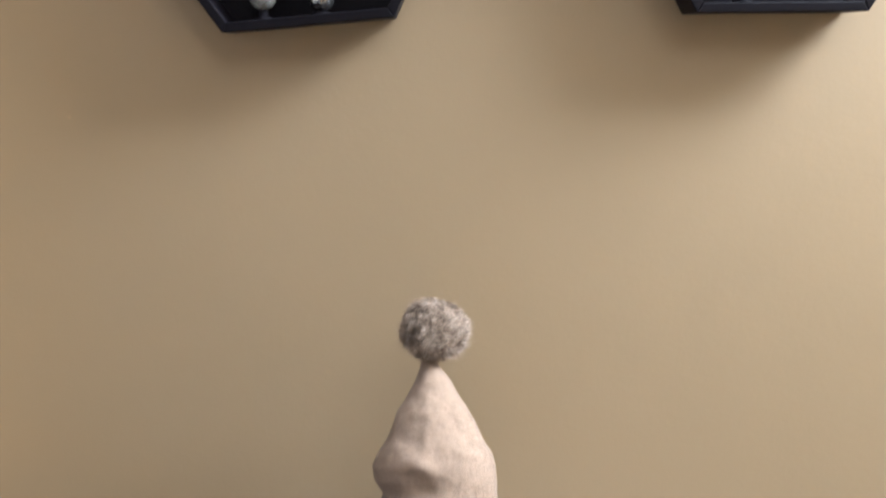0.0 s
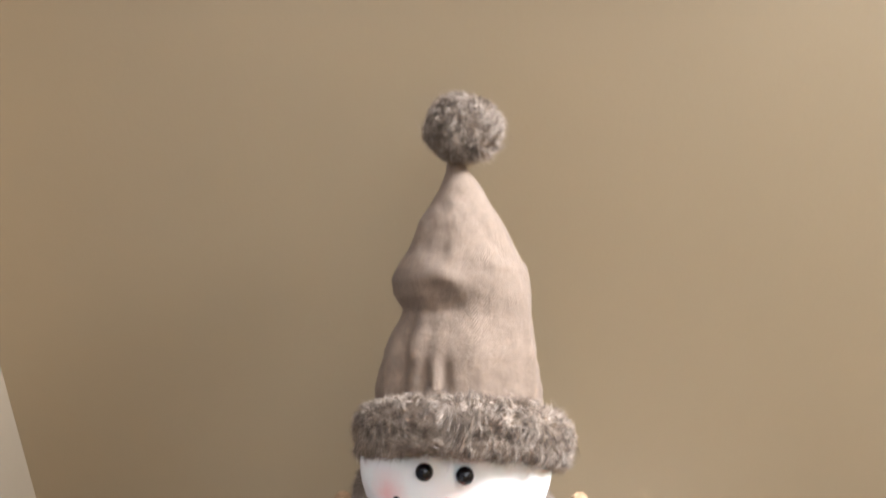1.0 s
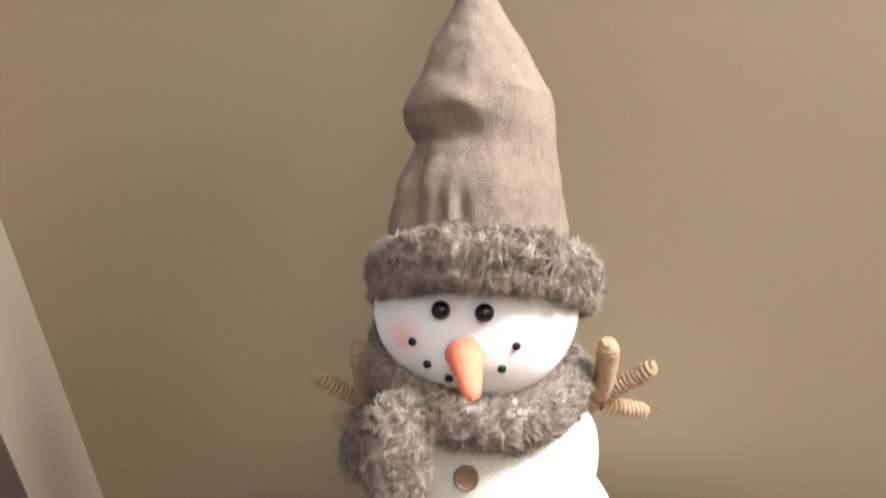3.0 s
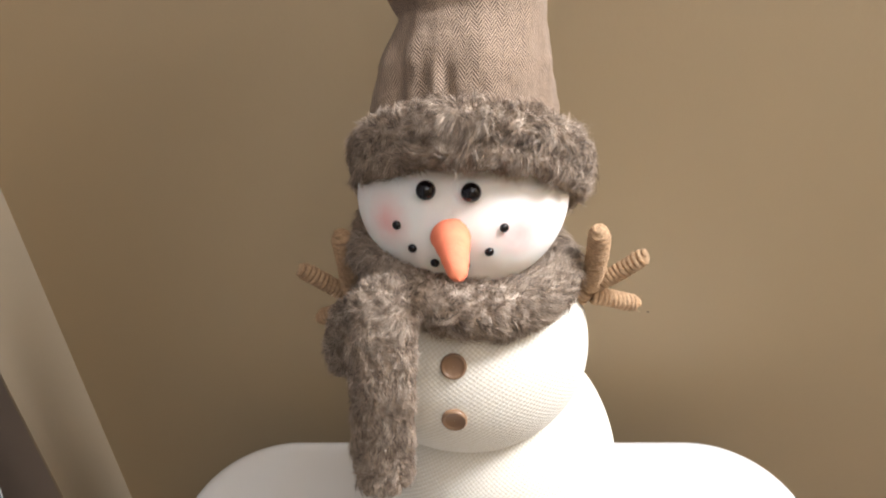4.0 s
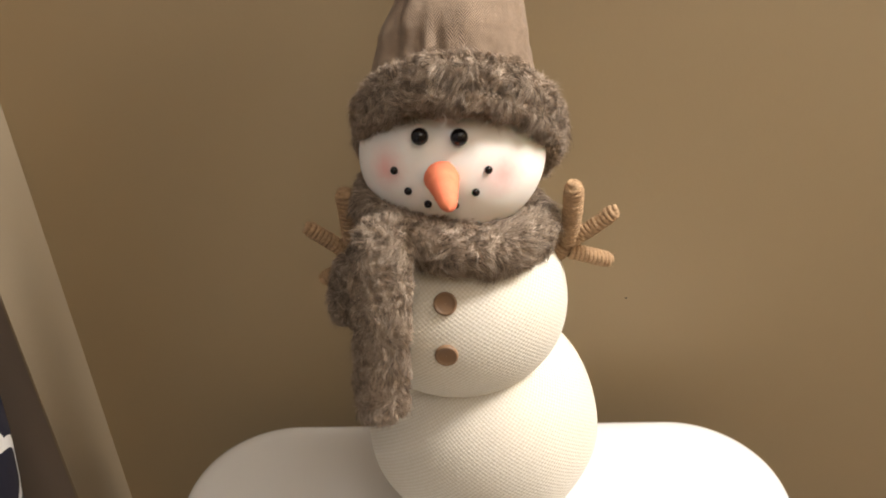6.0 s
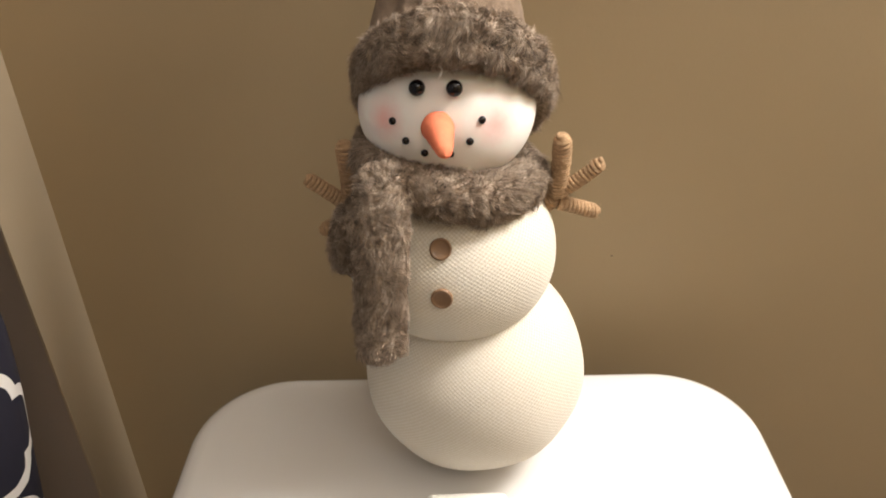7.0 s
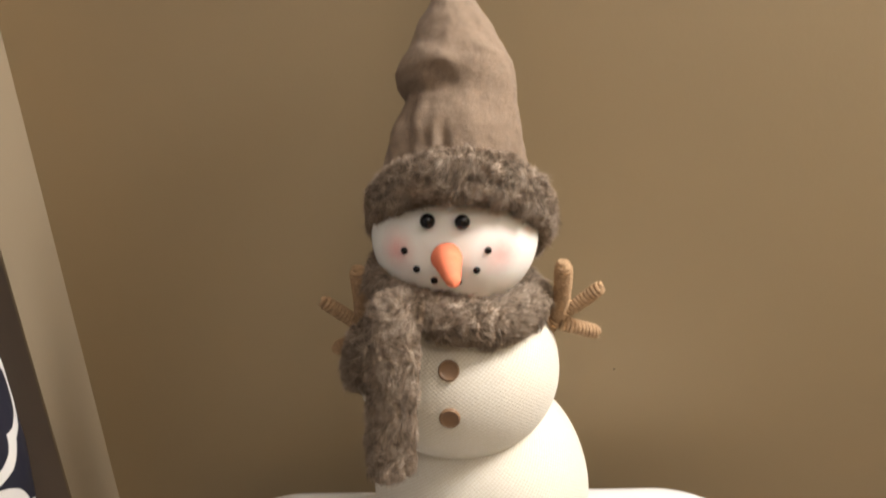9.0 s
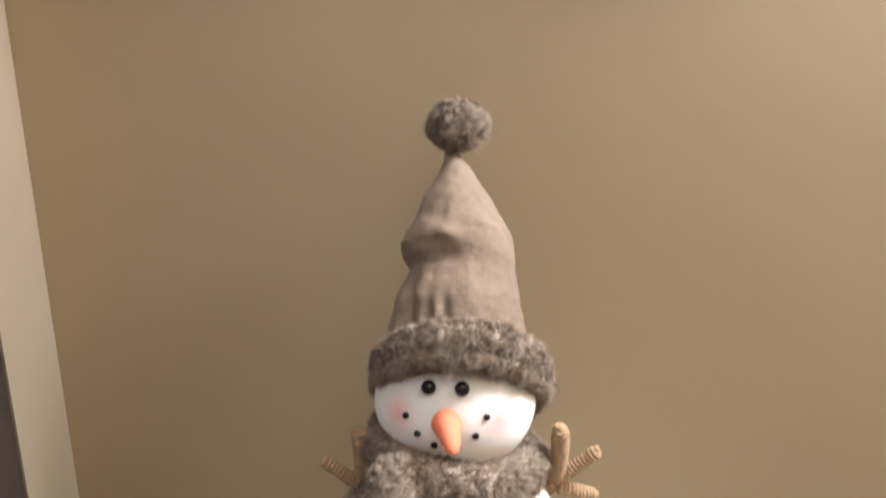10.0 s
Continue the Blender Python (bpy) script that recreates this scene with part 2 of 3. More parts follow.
def furry(name, verts, faces, parent, n, length, width, comb, seed, label=""):
    """A padded core with n bent, tapering strands of pile rooted all over it, as one mesh."""
    rng = np.random.default_rng(seed)
    verts = np.asarray(verts, float)
    tri = np.array([t for f in faces for t in ([(f[0], f[k], f[k + 1]) for k in range(1, len(f) - 1)])])
    a, b, c = (verts[tri[:, k]] for k in range(3))
    nrm = np.cross(b - a, c - a)
    size = np.linalg.norm(nrm, axis=1)
    if (a * nrm).sum() < 0:  # wound inwards
        nrm = -nrm
        faces = [tuple(f[::-1]) for f in faces]
    vn = np.zeros_like(verts)
    for k in range(3):
        np.add.at(vn, tri[:, k], nrm)
    vn /= np.linalg.norm(vn, axis=1)[:, None] + 1e-12
    pick = rng.choice(len(tri), n, p=size / size.sum())
    r1, r2 = np.sqrt(rng.random(n)), rng.random(n)
    w = np.stack([1 - r1, r1 * (1 - r2), r1 * r2], 1)[..., None]
    p = (verts[tri[pick]] * w).sum(1)
    nn = (vn[tri[pick]] * w).sum(1)
    nn /= np.linalg.norm(nn, axis=1)[:, None] + 1e-12
    # strands gather in small tufts, each with a lean of its own
    cell = np.floor((p + 0.0012 * wobble(p, 300, seed + 5)) / TUFT).astype(int)
    _, tuft = np.unique(cell, axis=0, return_inverse=True)
    tuft = tuft.ravel()
    nt = tuft.max() + 1
    heart = np.stack([np.bincount(tuft, p[:, k], nt) / np.bincount(tuft, minlength=nt) for k in range(3)], 1)[tuft]
    own = rng.normal(size=(nt, 3))[tuft]
    lay = np.asarray(comb(p), float) + 0.45 * wobble(p, 170, seed + 1) + 0.42 * own + rng.normal(size=(n, 3)) * 0.24
    lay -= nn * (lay * nn).sum(1)[:, None]
    lift = 0.55 + 0.35 * rng.random((n, 1))
    ln = (length * (0.55 + 0.6 * rng.random(n)) * (1 + 0.25 * wobble(p, 240, seed + 3)[:, 0]))[:, None]
    mid1 = p + ln * (0.34 * lift * nn + 0.14 * lay)
    mid2 = p + ln * (0.62 * lift * nn + 0.44 * lay)
    tip = p + ln * (0.74 * lift * nn + 0.92 * lay)
    tip += 0.55 * (heart - p)
    mid2 += 0.28 * (heart - p)
    across = np.cross(tip - p, rng.normal(size=(n, 3)))
    across *= (width * (0.6 + 0.7 * rng.random(n)) / (np.linalg.norm(across, axis=1) + 1e-12))[:, None]
    s = np.stack([p - across / 2, p + across / 2, mid1 - across / 2, mid1 + across / 2, mid2 - across * 0.36, mid2 + across * 0.36, tip], 1).reshape(-1, 3)
    base = len(verts) + 7 * np.arange(n)[:, None]
    quads = np.concatenate([base + np.array([0, 1, 3, 2]), base + np.array([2, 3, 5, 4])])
    tips = base + np.array([4, 5, 6])
    allf = list(faces) + quads.tolist() + tips.tolist()
    return mesh_part(name, np.concatenate([verts, s]), allf, FUR, parent, label, smooth=True)


def ball(centre, radii, nu=96, nv=64, flat=None):
    """Points, faces and lengthwise uv in metres of a rounded body; flat: height under which it is pressed level."""
    verts, uv = [], []
    for j in range(nv):
        th = math.pi * (j + 0.02) / (nv - 0.96)
        for i in range(nu + 1):
            a = 2 * math.pi * i / nu + math.pi / 2
            v = [centre[0] + radii[0] * math.sin(th) * math.cos(a), centre[1] + radii[1] * math.sin(th) * math.sin(a), centre[2] + radii[2] * math.cos(th)]
            if flat is not None:
                v[2] = max(v[2], flat)
            verts.append(v)
            uv.append((i / nu * 2 * math.pi * radii[0] * 0.92, j / nv * math.pi * radii[2]))
    return np.array(verts), grid_faces(nu + 1, nv, False), uv


# ---- structure ----
WY = 0.175
structure("floor", box_bm((-1.25, -1.9, -0.05), (1.5, 0.3, 0.0)), TILE, "plain grey vinyl bathroom floor", "floor")
structure("ceiling", box_bm((-1.25, -1.9, 2.4), (1.5, 0.3, 2.46)), CEIL, "plain white painted bathroom ceiling", "ceiling")
structure("wall_north", box_bm((-1.25, WY, 0.0), (1.5, WY + 0.12, 2.4)), WALL, "olive tan painted wall behind the toilet", "wall")
structure("wall_south", box_bm((-1.25, -1.9, 0.0), (1.5, -1.78, 2.4)), WALL, "plain olive tan painted wall", "wall")
structure("wall_east", box_bm((1.38, -1.78, 0.0), (1.5, WY, 2.4)), WALL, "plain olive tan painted wall", "wall")
structure("wall_west", box_bm((-1.25, -1.78, 0.0), (-1.13, WY, 2.4)), WALL, "plain olive tan wall beyond the bath", "wall")


def prism(outline, z0, z1):
    """An upright block on a plan outline."""
    bm = bmesh.new()
    lo, hi = [bm.verts.new((x, y, z0)) for x, y in outline], [bm.verts.new((x, y, z1)) for x, y in outline]
    bm.faces.new(lo[::-1]), bm.faces.new(hi)
    for i in range(len(lo)):
        k = (i + 1) % len(lo)
        bm.faces.new((lo[i], lo[k], hi[k], hi[i]))
    bmesh.ops.recalc_face_normals(bm, faces=bm.faces[:])
    return bm


bm = prism([(-0.333, WY - 0.0005), (-0.335, WY - 0.0005), (-0.3190, 0.0765), (-0.3170, 0.0765)], 0.0, 2.399)
structure("partition", bm, STRIP, "tan painted wall end between toilet and bath", "wall")
# end face of the same wall, its shade given by the taupe colour
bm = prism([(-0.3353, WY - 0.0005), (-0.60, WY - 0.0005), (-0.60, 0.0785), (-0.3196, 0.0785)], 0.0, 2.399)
structure("partition_end", bm, SHADE, "wall end beside the bath, shaded taupe", "wall")

# ---- toilet ----


def lid_outline(cx, cy, hx, hy, n=96, power=3.6):
    pts = []
    for i in range(n):
        a = 2 * math.pi * i / n
        c, s = math.cos(a), math.sin(a)
        pts.append((cx + hx * math.copysign(abs(c) ** (2 / power), c), cy + hy * math.copysign(abs(s) ** (2 / power), s)))
    return pts


def soft_rect(x0, x1, y0, y1, r, n=24):
    """An outline with round corners and slightly bowed sides."""
    pts = []
    for k, (cx, cy) in enumerate(((x1 - r, y1 - r), (x0 + r, y1 - r), (x0 + r, y0 + r), (x1 - r, y0 + r))):
        for i in range(n):
            a = math.pi / 2 * (k + i / (n - 1))
            pts.append((cx + r * math.cos(a), cy + r * math.sin(a)))
    return pts


def stacked(rings):
    """A closed body from rings of (outline, height)."""
    n = len(rings[0][0])
    verts = [(x, y, z) for ring, z in rings for x, y in ring]
    faces = grid_faces(n, len(rings))
    faces += [tuple(range(n))[::-1], tuple((len(rings) - 1) * n + i for i in range(n))]
    return verts, faces


def toilet():
    t = thing("toilet", (0.021, 0.0, 0.0), "white glazed china toilet with a closed tank lid", "toilet")
    cx, cy, hx, hy = 0.021, 0.008, 0.227, 0.105
    rings = []
    for inset, z in ((0.014, 0.712), (0.004, 0.714), (0.0, 0.719), (0.0, 0.735), (0.0012, 0.741), (0.0045, 0.746), (0.010, 0.7492), (0.018, 0.7502), (0.05, 0.7506)):
        rings.append((soft_rect(-0.2110 + inset, 0.2520 - inset, -0.093 + inset, 0.1215 - inset, 0.077 - inset * 0.8), z))
    v, f = stacked(rings)
    mesh_part("tank_lid", v, f, CHINA, t, "smooth white china lid with rounded corners")
    rings = [(lid_outline(cx, cy, hx - 0.03 + k, hy - 0.02 + k * 0.5), z) for k, z in ((-0.045, 0.39), (-0.03, 0.40), (-0.012, 0.52), (0.0, 0.66), (0.004, 0.712))]
    v, f = stacked(rings)
    mesh_part("tank", v, f, CHINA, t)
    rings = [(lid_outline(cx, y, a, b, power=2.4), z) for y, a, b, z in ((-0.22, 0.11, 0.24, 0.0), (-0.22, 0.10, 0.23, 0.08), (-0.24, 0.12, 0.26, 0.22), (-0.24, 0.18, 0.33, 0.36), (-0.24, 0.185, 0.335, 0.392))]
    v, f = stacked(rings)
    mesh_part("bowl", v, f, CHINA, t)
    rings = [(lid_outline(cx, -0.32, 0.185 - k, 0.23 - k, power=2.3), z) for k, z in ((0.004, 0.393), (0.0, 0.398), (0.0, 0.41), (0.006, 0.418), (0.03, 0.42))]
    v, f = stacked(rings)
    mesh_part("seat_cover", v, f, CHINA, t)


toilet()

bm = box_bm((-0.018, -0.078, 0.7508), (0.040, -0.030, 0.772), 0.006, 3)
tagged(part("plastic_case", bm, simple("white_plastic", (0.85, 0.83, 0.80), (0.80, 0.78, 0.75), 0.35, 20), None, "small white plastic case lying on the tank lid"), category="case")

# ---- snowman ----
SNOW = (0.019, 0.05, 0.7506)
snow = thing("snowman_decoration", SNOW, "cream knit snowman with fur scarf and tweed hat on tank lid", "decoration")

LOW_C, LOW_R = (0.0185, 0.0415, 0.8285), (0.0798, 0.0775, 0.081)
MID_C, MID_R = (0.003, 0.039, 0.930), (0.0696, 0.066, 0.064)
HEAD_C, HEAD_R = (0.0028, 0.040, 1.029), (0.0535, 0.050, 0.047)


def on_front(c, r, x, z):
    """The front of a rounded body at x, z: its place and normal."""
    k = max(0.02, 1 - ((x - c[0]) / r[0]) ** 2 - ((z - c[2]) / r[2]) ** 2)
    p = Vector((x, c[1] - r[1] * math.sqrt(k), z))
    return p, Vector(((p.x - c[0]) / r[0] ** 2, (p.y - c[1]) / r[1] ** 2, (p.z - c[2]) / r[2] ** 2)).normalized()


def soft(v, amount, scale, seed):
    return v + wobble(v, scale, seed) * amount


v, f, uv = ball(LOW_C, LOW_R, flat=SNOW[2] + 0.0005)
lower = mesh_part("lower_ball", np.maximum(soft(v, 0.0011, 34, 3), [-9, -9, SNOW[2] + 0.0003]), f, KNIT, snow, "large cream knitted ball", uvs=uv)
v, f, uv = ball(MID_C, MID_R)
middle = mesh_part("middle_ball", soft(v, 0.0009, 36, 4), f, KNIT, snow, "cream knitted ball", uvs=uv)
v, f, uv = ball(HEAD_C, HEAD_R)
head = mesh_part("head", soft(v, 0.0005, 40, 5), f, PLUSH, snow, "white plush face with rosy cheeks")


def bead(name, c, r, body, x, z, sink, squash, label):
    p, n = on_front(c, r, x, z)
    prof = [(body * (squash * math.cos(math.pi * j / 14)), body * math.sin(math.pi * j / 14) + 1e-5) for j in range(15)]
    v, f = lathe(p + n * body * sink, n, prof[::-1], 24)
    return mesh_part(name, v, f, BEAD, head, label)


for x, z in ((-0.0133, 1.0545), (0.0063, 1.0547)):
    bead("eye", HEAD_C, HEAD_R, 0.0046, x, z, 0.42, 0.95, "round glossy black eye bead")
for x, z in ((-0.0282, 1.0365), (-0.0211, 1.0265), (-0.0107, 1.0200), (0.0036, 1.0198), (0.0146, 1.0270), (0.0214, 1.0384)):
    bead("mouth_bead", HEAD_C, HEAD_R, 0.0022, x, z, -0.05, 0.85, "small glossy black bead")

# carrot nose
base, tip = Vector((-0.0030, -0.006, 1.0350)), Vector((0.0008, -0.0335, 1.0303))
prof = []
for j in range(19):
    s = j / 18
    r = 0.0096 * (1 - s) ** 0.9 + 0.0030 * s
    r += 0.0003 * math.sin(s * 23) * (1 - s)
    if s > 0.86:
        r *= math.sqrt(max(0.0, 1 - ((s - 0.86) / 0.14) ** 2)) + 0.002
    prof.append((s * (tip - base).length, r))
v, f = lathe(base, tip - base, prof, 26)
mesh_part("nose", soft(v, 0.0003, 200, 8), f, CARROT, head, "orange felt carrot nose")

for x, z in ((-0.003, 0.9630), (-0.003, 0.9345)):
    p, n = on_front(MID_C, MID_R, x, z)
    prof = [(-0.002, 0.0001), (-0.002, 0.0058), (-0.0005, 0.0066), (0.0012, 0.0067), (0.0020, 0.0062), (0.0022, 0.0056), (0.0014, 0.0051), (0.0011, 0.0042), (0.0010, 0.0001)]
    v, f = lathe(p, n, prof, 36)
    mesh_part("button", v, f, BUTTON, middle, "round brown plastic button with a raised rim")

# ---- hat ----
HB, HT = np.array((0.0025, 0.046, 1.058)), np.array((0.0005, 0.106, 1.183))


def hat_cone():
    nu, nv = 120, 90
    prof_s = [0.0, 0.12, 0.25, 0.34, 0.41, 0.47, 0.53, 0.58, 0.66, 0.78, 0.89, 0.96, 1.0]
    right = [0.0475, 0.0460, 0.0445, 0.0430, 0.0420, 0.0411, 0.0404, 0.0393, 0.0330, 0.0235, 0.0150, 0.0078, 0.0044]
    left = [0.0455, 0.0436, 0.0400, 0.0338, 0.0292, 0.0342, 0.0354, 0.0322, 0.0258, 0.0172, 0.0092, 0.0052, 0.0048]
    ax = (HT - HB) / np.linalg.norm(HT - HB)
    sx = np.array((1.0, 0, 0)) - ax * ax[0]
    sx /= np.linalg.norm(sx)
    sy = np.cross(ax, sx)
    verts, uv = [], []
    ln = np.linalg.norm(HT - HB)
    for j in range(nv):
        s = j / (nv - 1)
        rr, rl = np.interp(s, prof_s, right), np.interp(s, prof_s, left)
        for i in range(nu + 1):
            a = 2 * math.pi * i / nu + math.pi / 2
            c, d = math.cos(a), math.sin(a)
            w = 0.5 + 0.5 * c
            r = rl + (rr - rl) * (w * w * (3 - 2 * w))
            front = max(0.0, -d)
            # creases: a sagging fold across the front, dents over the brim
            fold = math.exp(-((s - 0.530 + 0.08 * c) / 0.035) ** 2) - 0.9 * math.exp(-((s - 0.445 + 0.08 * c) / 0.045) ** 2)
            r += 0.0024 * fold * math.exp(-((c + 0.18) / 0.40) ** 2) * (0.3 + 0.7 * front)
            r -= 0.0050 * math.exp(-((c + 0.15) / 0.09) ** 2 - ((s - 0.16) / 0.09) ** 2) * (front > 0)
            r -= 0.0034 * math.exp(-((c + 0.72) / 0.13) ** 2 - ((s - 0.20) / 0.16) ** 2) * (front > 0)
            r += 0.0012 * math.exp(-((c + 0.29) / 0.07) ** 2 - ((s - 0.12) / 0.12) ** 2) * (front > 0)
            r -= 0.0034 * math.exp(-((c + 0.41) / 0.08) ** 2 - ((s - 0.15) / 0.08) ** 2) * (front > 0)
            r += 0.0018 * math.exp(-((c + 0.55) / 0.12) ** 2 - ((s - 0.30) / 0.08) ** 2) * (front > 0)
            r += 0.0008 * math.cos(a * 15 + 1.0) * math.exp(-(s / 0.30) ** 2)
            r -= 0.0020 * math.exp(-((c - 0.55) / 0.10) ** 2 - ((s - 0.08) / 0.09) ** 2) * (front > 0)
            p = HB + ax * (s * ln) + sx * (r * c) + sy * (r * d * 0.95)
            p = p + np.array((0.0004 * max(0.0, (s - 0.84) / 0.16) ** 1.5, 0, 0))
            q = Vector(p) * 55
            p = p + (np.array(noise.noise_vector(q)) * 0.0016 + np.array(noise.noise_vector(q * 2.3)) * 0.0008) * min(1, (1 - s) * 4)
            verts.append(p)
            uv.append(((i / nu - 0.5) * 2 * math.pi * (0.006 + 0.5 * (rr + rl) * 0.9), s * ln))
    return np.array(verts), grid_faces(nu + 1, nv, False), uv


v, f, uv = hat_cone()
hat = mesh_part("hat", v, f, TWEED, snow, "taupe herringbone tweed pointed hat", uvs=uv)

# brim: a padded fur ring, lower at one side
BC = np.array((0.0068, 0.0495, 1.0360))
m = 96
ang = np.linspace(0, 2 * np.pi, m, endpoint=False)
roll_y, tip_x = radians(3.6), radians(-44.0)
radial = np.stack([np.cos(ang), np.sin(ang), -np.cos(ang) * math.tan(roll_y) + np.sin(ang) * math.tan(tip_x)], 1)
upv = np.tile(np.array((math.sin(roll_y), 0.40, 0.9)), (m, 1))
path = BC + radial * np.array((0.0530, 0.0480, 0.0480))
v, f = sweep(path, radial, upv, np.full(m, 0.0072), 0.0116 - 0.0016 * np.sin(ang), 24, True, 2.1)
# a shallow groove round the roll, under its fullest part
groove = np.exp(-((np.linspace(0, 2 * np.pi, 24, endpoint=False) - 2 * np.pi + 0.25) / 0.28) ** 2)
v = v - (radial[:, None] * (0.0032 * groove)[None, :, None]).reshape(-1, 3)
furry("brim", v, f, hat, 80000, 0.0062, 0.00028, lambda p: np.stack([np.full(len(p), -0.25), 0 * p[:, 0], np.full(len(p), -0.45)], 1), 21, "grey-brown faux fur hat brim")

# pompom
PC, PR = np.array((0.0052, 0.113, 1.2005)), 0.0190
v, f, uv = ball(PC, (PR, PR, PR * 0.76), 28, 20)
furry("pompom", v, f, hat, 36000, 0.0068, 0.00028, lambda p: np.random.default_rng(5).normal(size=p.shape) * 0.26, 31, "round grey-brown faux fur pompom")

# loose white thread at the brim
pts = [Vector((-0.0010 + 0.0012 * math.sin(q * 0.9), -0.0062 - 0.0007 * q, 1.0690 - 0.0010 * q)) for q in range(6)]
v, f = sweep([tuple(p) for p in pts], np.tile((1.0, 0, 0), (6, 1)), np.tile((0, 0.6, 0.8), (6, 1)), np.full(6, 0.00032), np.full(6, 0.00032), 6)
mesh_part("thread", v, f, PLUSH, hat, "loose white thread end")

# ---- scarf ----
m = 96
ang = np.linspace(0, 2 * np.pi, m, endpoint=False)
rx = 0.0435 + 0.002 * np.cos(2 * ang)
path = np.stack([0.004 + rx * np.cos(ang), 0.038 + 0.045 * np.sin(ang), 0.9920 - 0.0100 * np.cos(ang) - 0.0015 * np.sin(ang)], 1)
radial = np.stack([np.cos(ang), np.sin(ang), -0.35 + 0 * ang], 1)
upv = np.tile(np.array((0.0, 0.0, 1.0)), (m, 1)) + 0.35 * np.stack([np.cos(ang), np.sin(ang), 0 * ang], 1)
v, f = sweep(path, radial, upv, np.full(m, 0.0120), np.full(m, 0.0127), 24, True, 2.4)
scarf = furry("scarf", v, f, snow, 76000, 0.0064, 0.00028, lambda p: np.stack([np.full(len(p), 0.25), 0 * p[:, 0], np.full(len(p), -0.6)], 1), 41, "grey-brown faux fur scarf wrapped round the neck")


def tail(name, pts, half, thick, seed, n, label):
    pts = np.array(pts)
    t = np.linspace(0, len(pts) - 1, 40)
    path = np.stack([np.interp(t, range(len(pts)), pts[:, k]) for k in range(3)], 1)
    for _ in range(6):
        path[1:-1] = 0.25 * path[:-2] + 0.5 * path[1:-1] + 0.25 * path[2:]
    d = np.gradient(path, axis=0)
    d /= np.linalg.norm(d, axis=1)[:, None]
    side = np.tile(np.array((1.0, 0.12, 0)), (40, 1))
    side -= d * (side * d).sum(1)[:, None]
    up = np.cross(side, d)
    ends = np.minimum(1, np.minimum(np.arange(40) + 0.6, 40 - np.arange(40) - 0.4) / 4) ** 0.5
    v, f = sweep(path, side, up, half * ends * np.linspace(1.04, 0.92, 40), thick * ends, 24, False, 2.2)
    return furry(name, v, f, scarf, n, 0.0056, 0.00027, lambda p: np.tile((0.05, 0.0, -0.55), (len(p), 1)), seed, label)


tail("scarf_tail", [(-0.032, -0.012, 1.010), (-0.0338, -0.0255, 1.006), (-0.0352, -0.0345, 0.984), (-0.0380, -0.037, 0.94), (-0.0392, -0.041, 0.914), (-0.0390, -0.042, 0.905)], 0.0132, 0.0105, 51, 42000, "front end of the fur scarf hanging down")
tail("scarf_tail", [(-0.046, 0.022, 0.978), (-0.059, 0.020, 0.966), (-0.0625, 0.016, 0.947), (-0.0615, 0.014, 0.930)], 0.0098, 0.0075, 61, 14000, "back end of the fur scarf behind the front one")

# ---- twig arms wound with twine ----


def wound(name, a, b, r, parent, seed, label=""):
    """A stick wound with turns of twine, its end rounded."""
    a, b = Vector(a), Vector(b)
    d = (b - a).normalized()
    s1 = d.orthogonal().normalized()
    s2 = d.cross(s1)
    ln = (b - a).length
    pitch = 0.0028
    rng = random.Random(seed)
    verts, faces = lathe(a, d, [(0, r * 0.72), (ln * 0.97, r * 0.72), (ln, r * 0.5), (ln + r * 0.1, 0.0001)], 14)
    verts, faces = [tuple(p) for p in verts], list(faces)
    steps = int(ln / pitch * 16)
    base = len(verts)
    for i in range(steps + 1):
        s0 = ln * i / steps
        u = 2 * math.pi * i / 16
        end = min(1.0, max(0.0, (ln - s0) / (r * 0.9)))
        wav = 1 + 0.10 * math.sin(i * 0.37 + seed) + 0.05 * rng.uniform(-1, 1)
        rr = r * 0.88 * wav * (0.40 + 0.60 * math.sqrt(end))
        fat = pitch * 0.56
        rad = s1 * math.cos(u) + s2 * math.sin(u)
        c = a + d * (s0 + 0.0004 * math.sin(u * 0.93 + seed) + 0.08 * rr * math.cos(u + seed)) + rad * rr
        for j in range(6):
            w = 2 * math.pi * j / 6
            verts.append(tuple(c + rad * (0.8 * fat * math.cos(w)) + d * (fat * math.sin(w))))
    faces += [(base + i * 6 + j, base + (i + 1) * 6 + j, base + (i + 1) * 6 + (j + 1) % 6, base + i * 6 + (j + 1) % 6) for i in range(steps) for j in range(6)]
    # loose fibres standing off the twine
    for _ in range(int(ln * 9000)):
        u, q = rng.uniform(0, 6.283), rng.uniform(0.05, 1.0) * ln
        rad = s1 * math.cos(u) + s2 * math.sin(u)
        way = (rad * rng.uniform(0.3, 1) + d * rng.uniform(-1, 1) + rad.cross(d) * rng.uniform(-1, 1)).normalized()
        c = a + d * q + rad * r * 0.95
        wide = way.orthogonal().normalized() * 0.00011
        k = len(verts)
        verts += [tuple(c - wide), tuple(c + wide), tuple(c + way * rng.uniform(0.001, 0.003))]
        faces.append((k, k + 1, k + 2))
    return mesh_part(name, verts, faces, JUTE, parent, label)


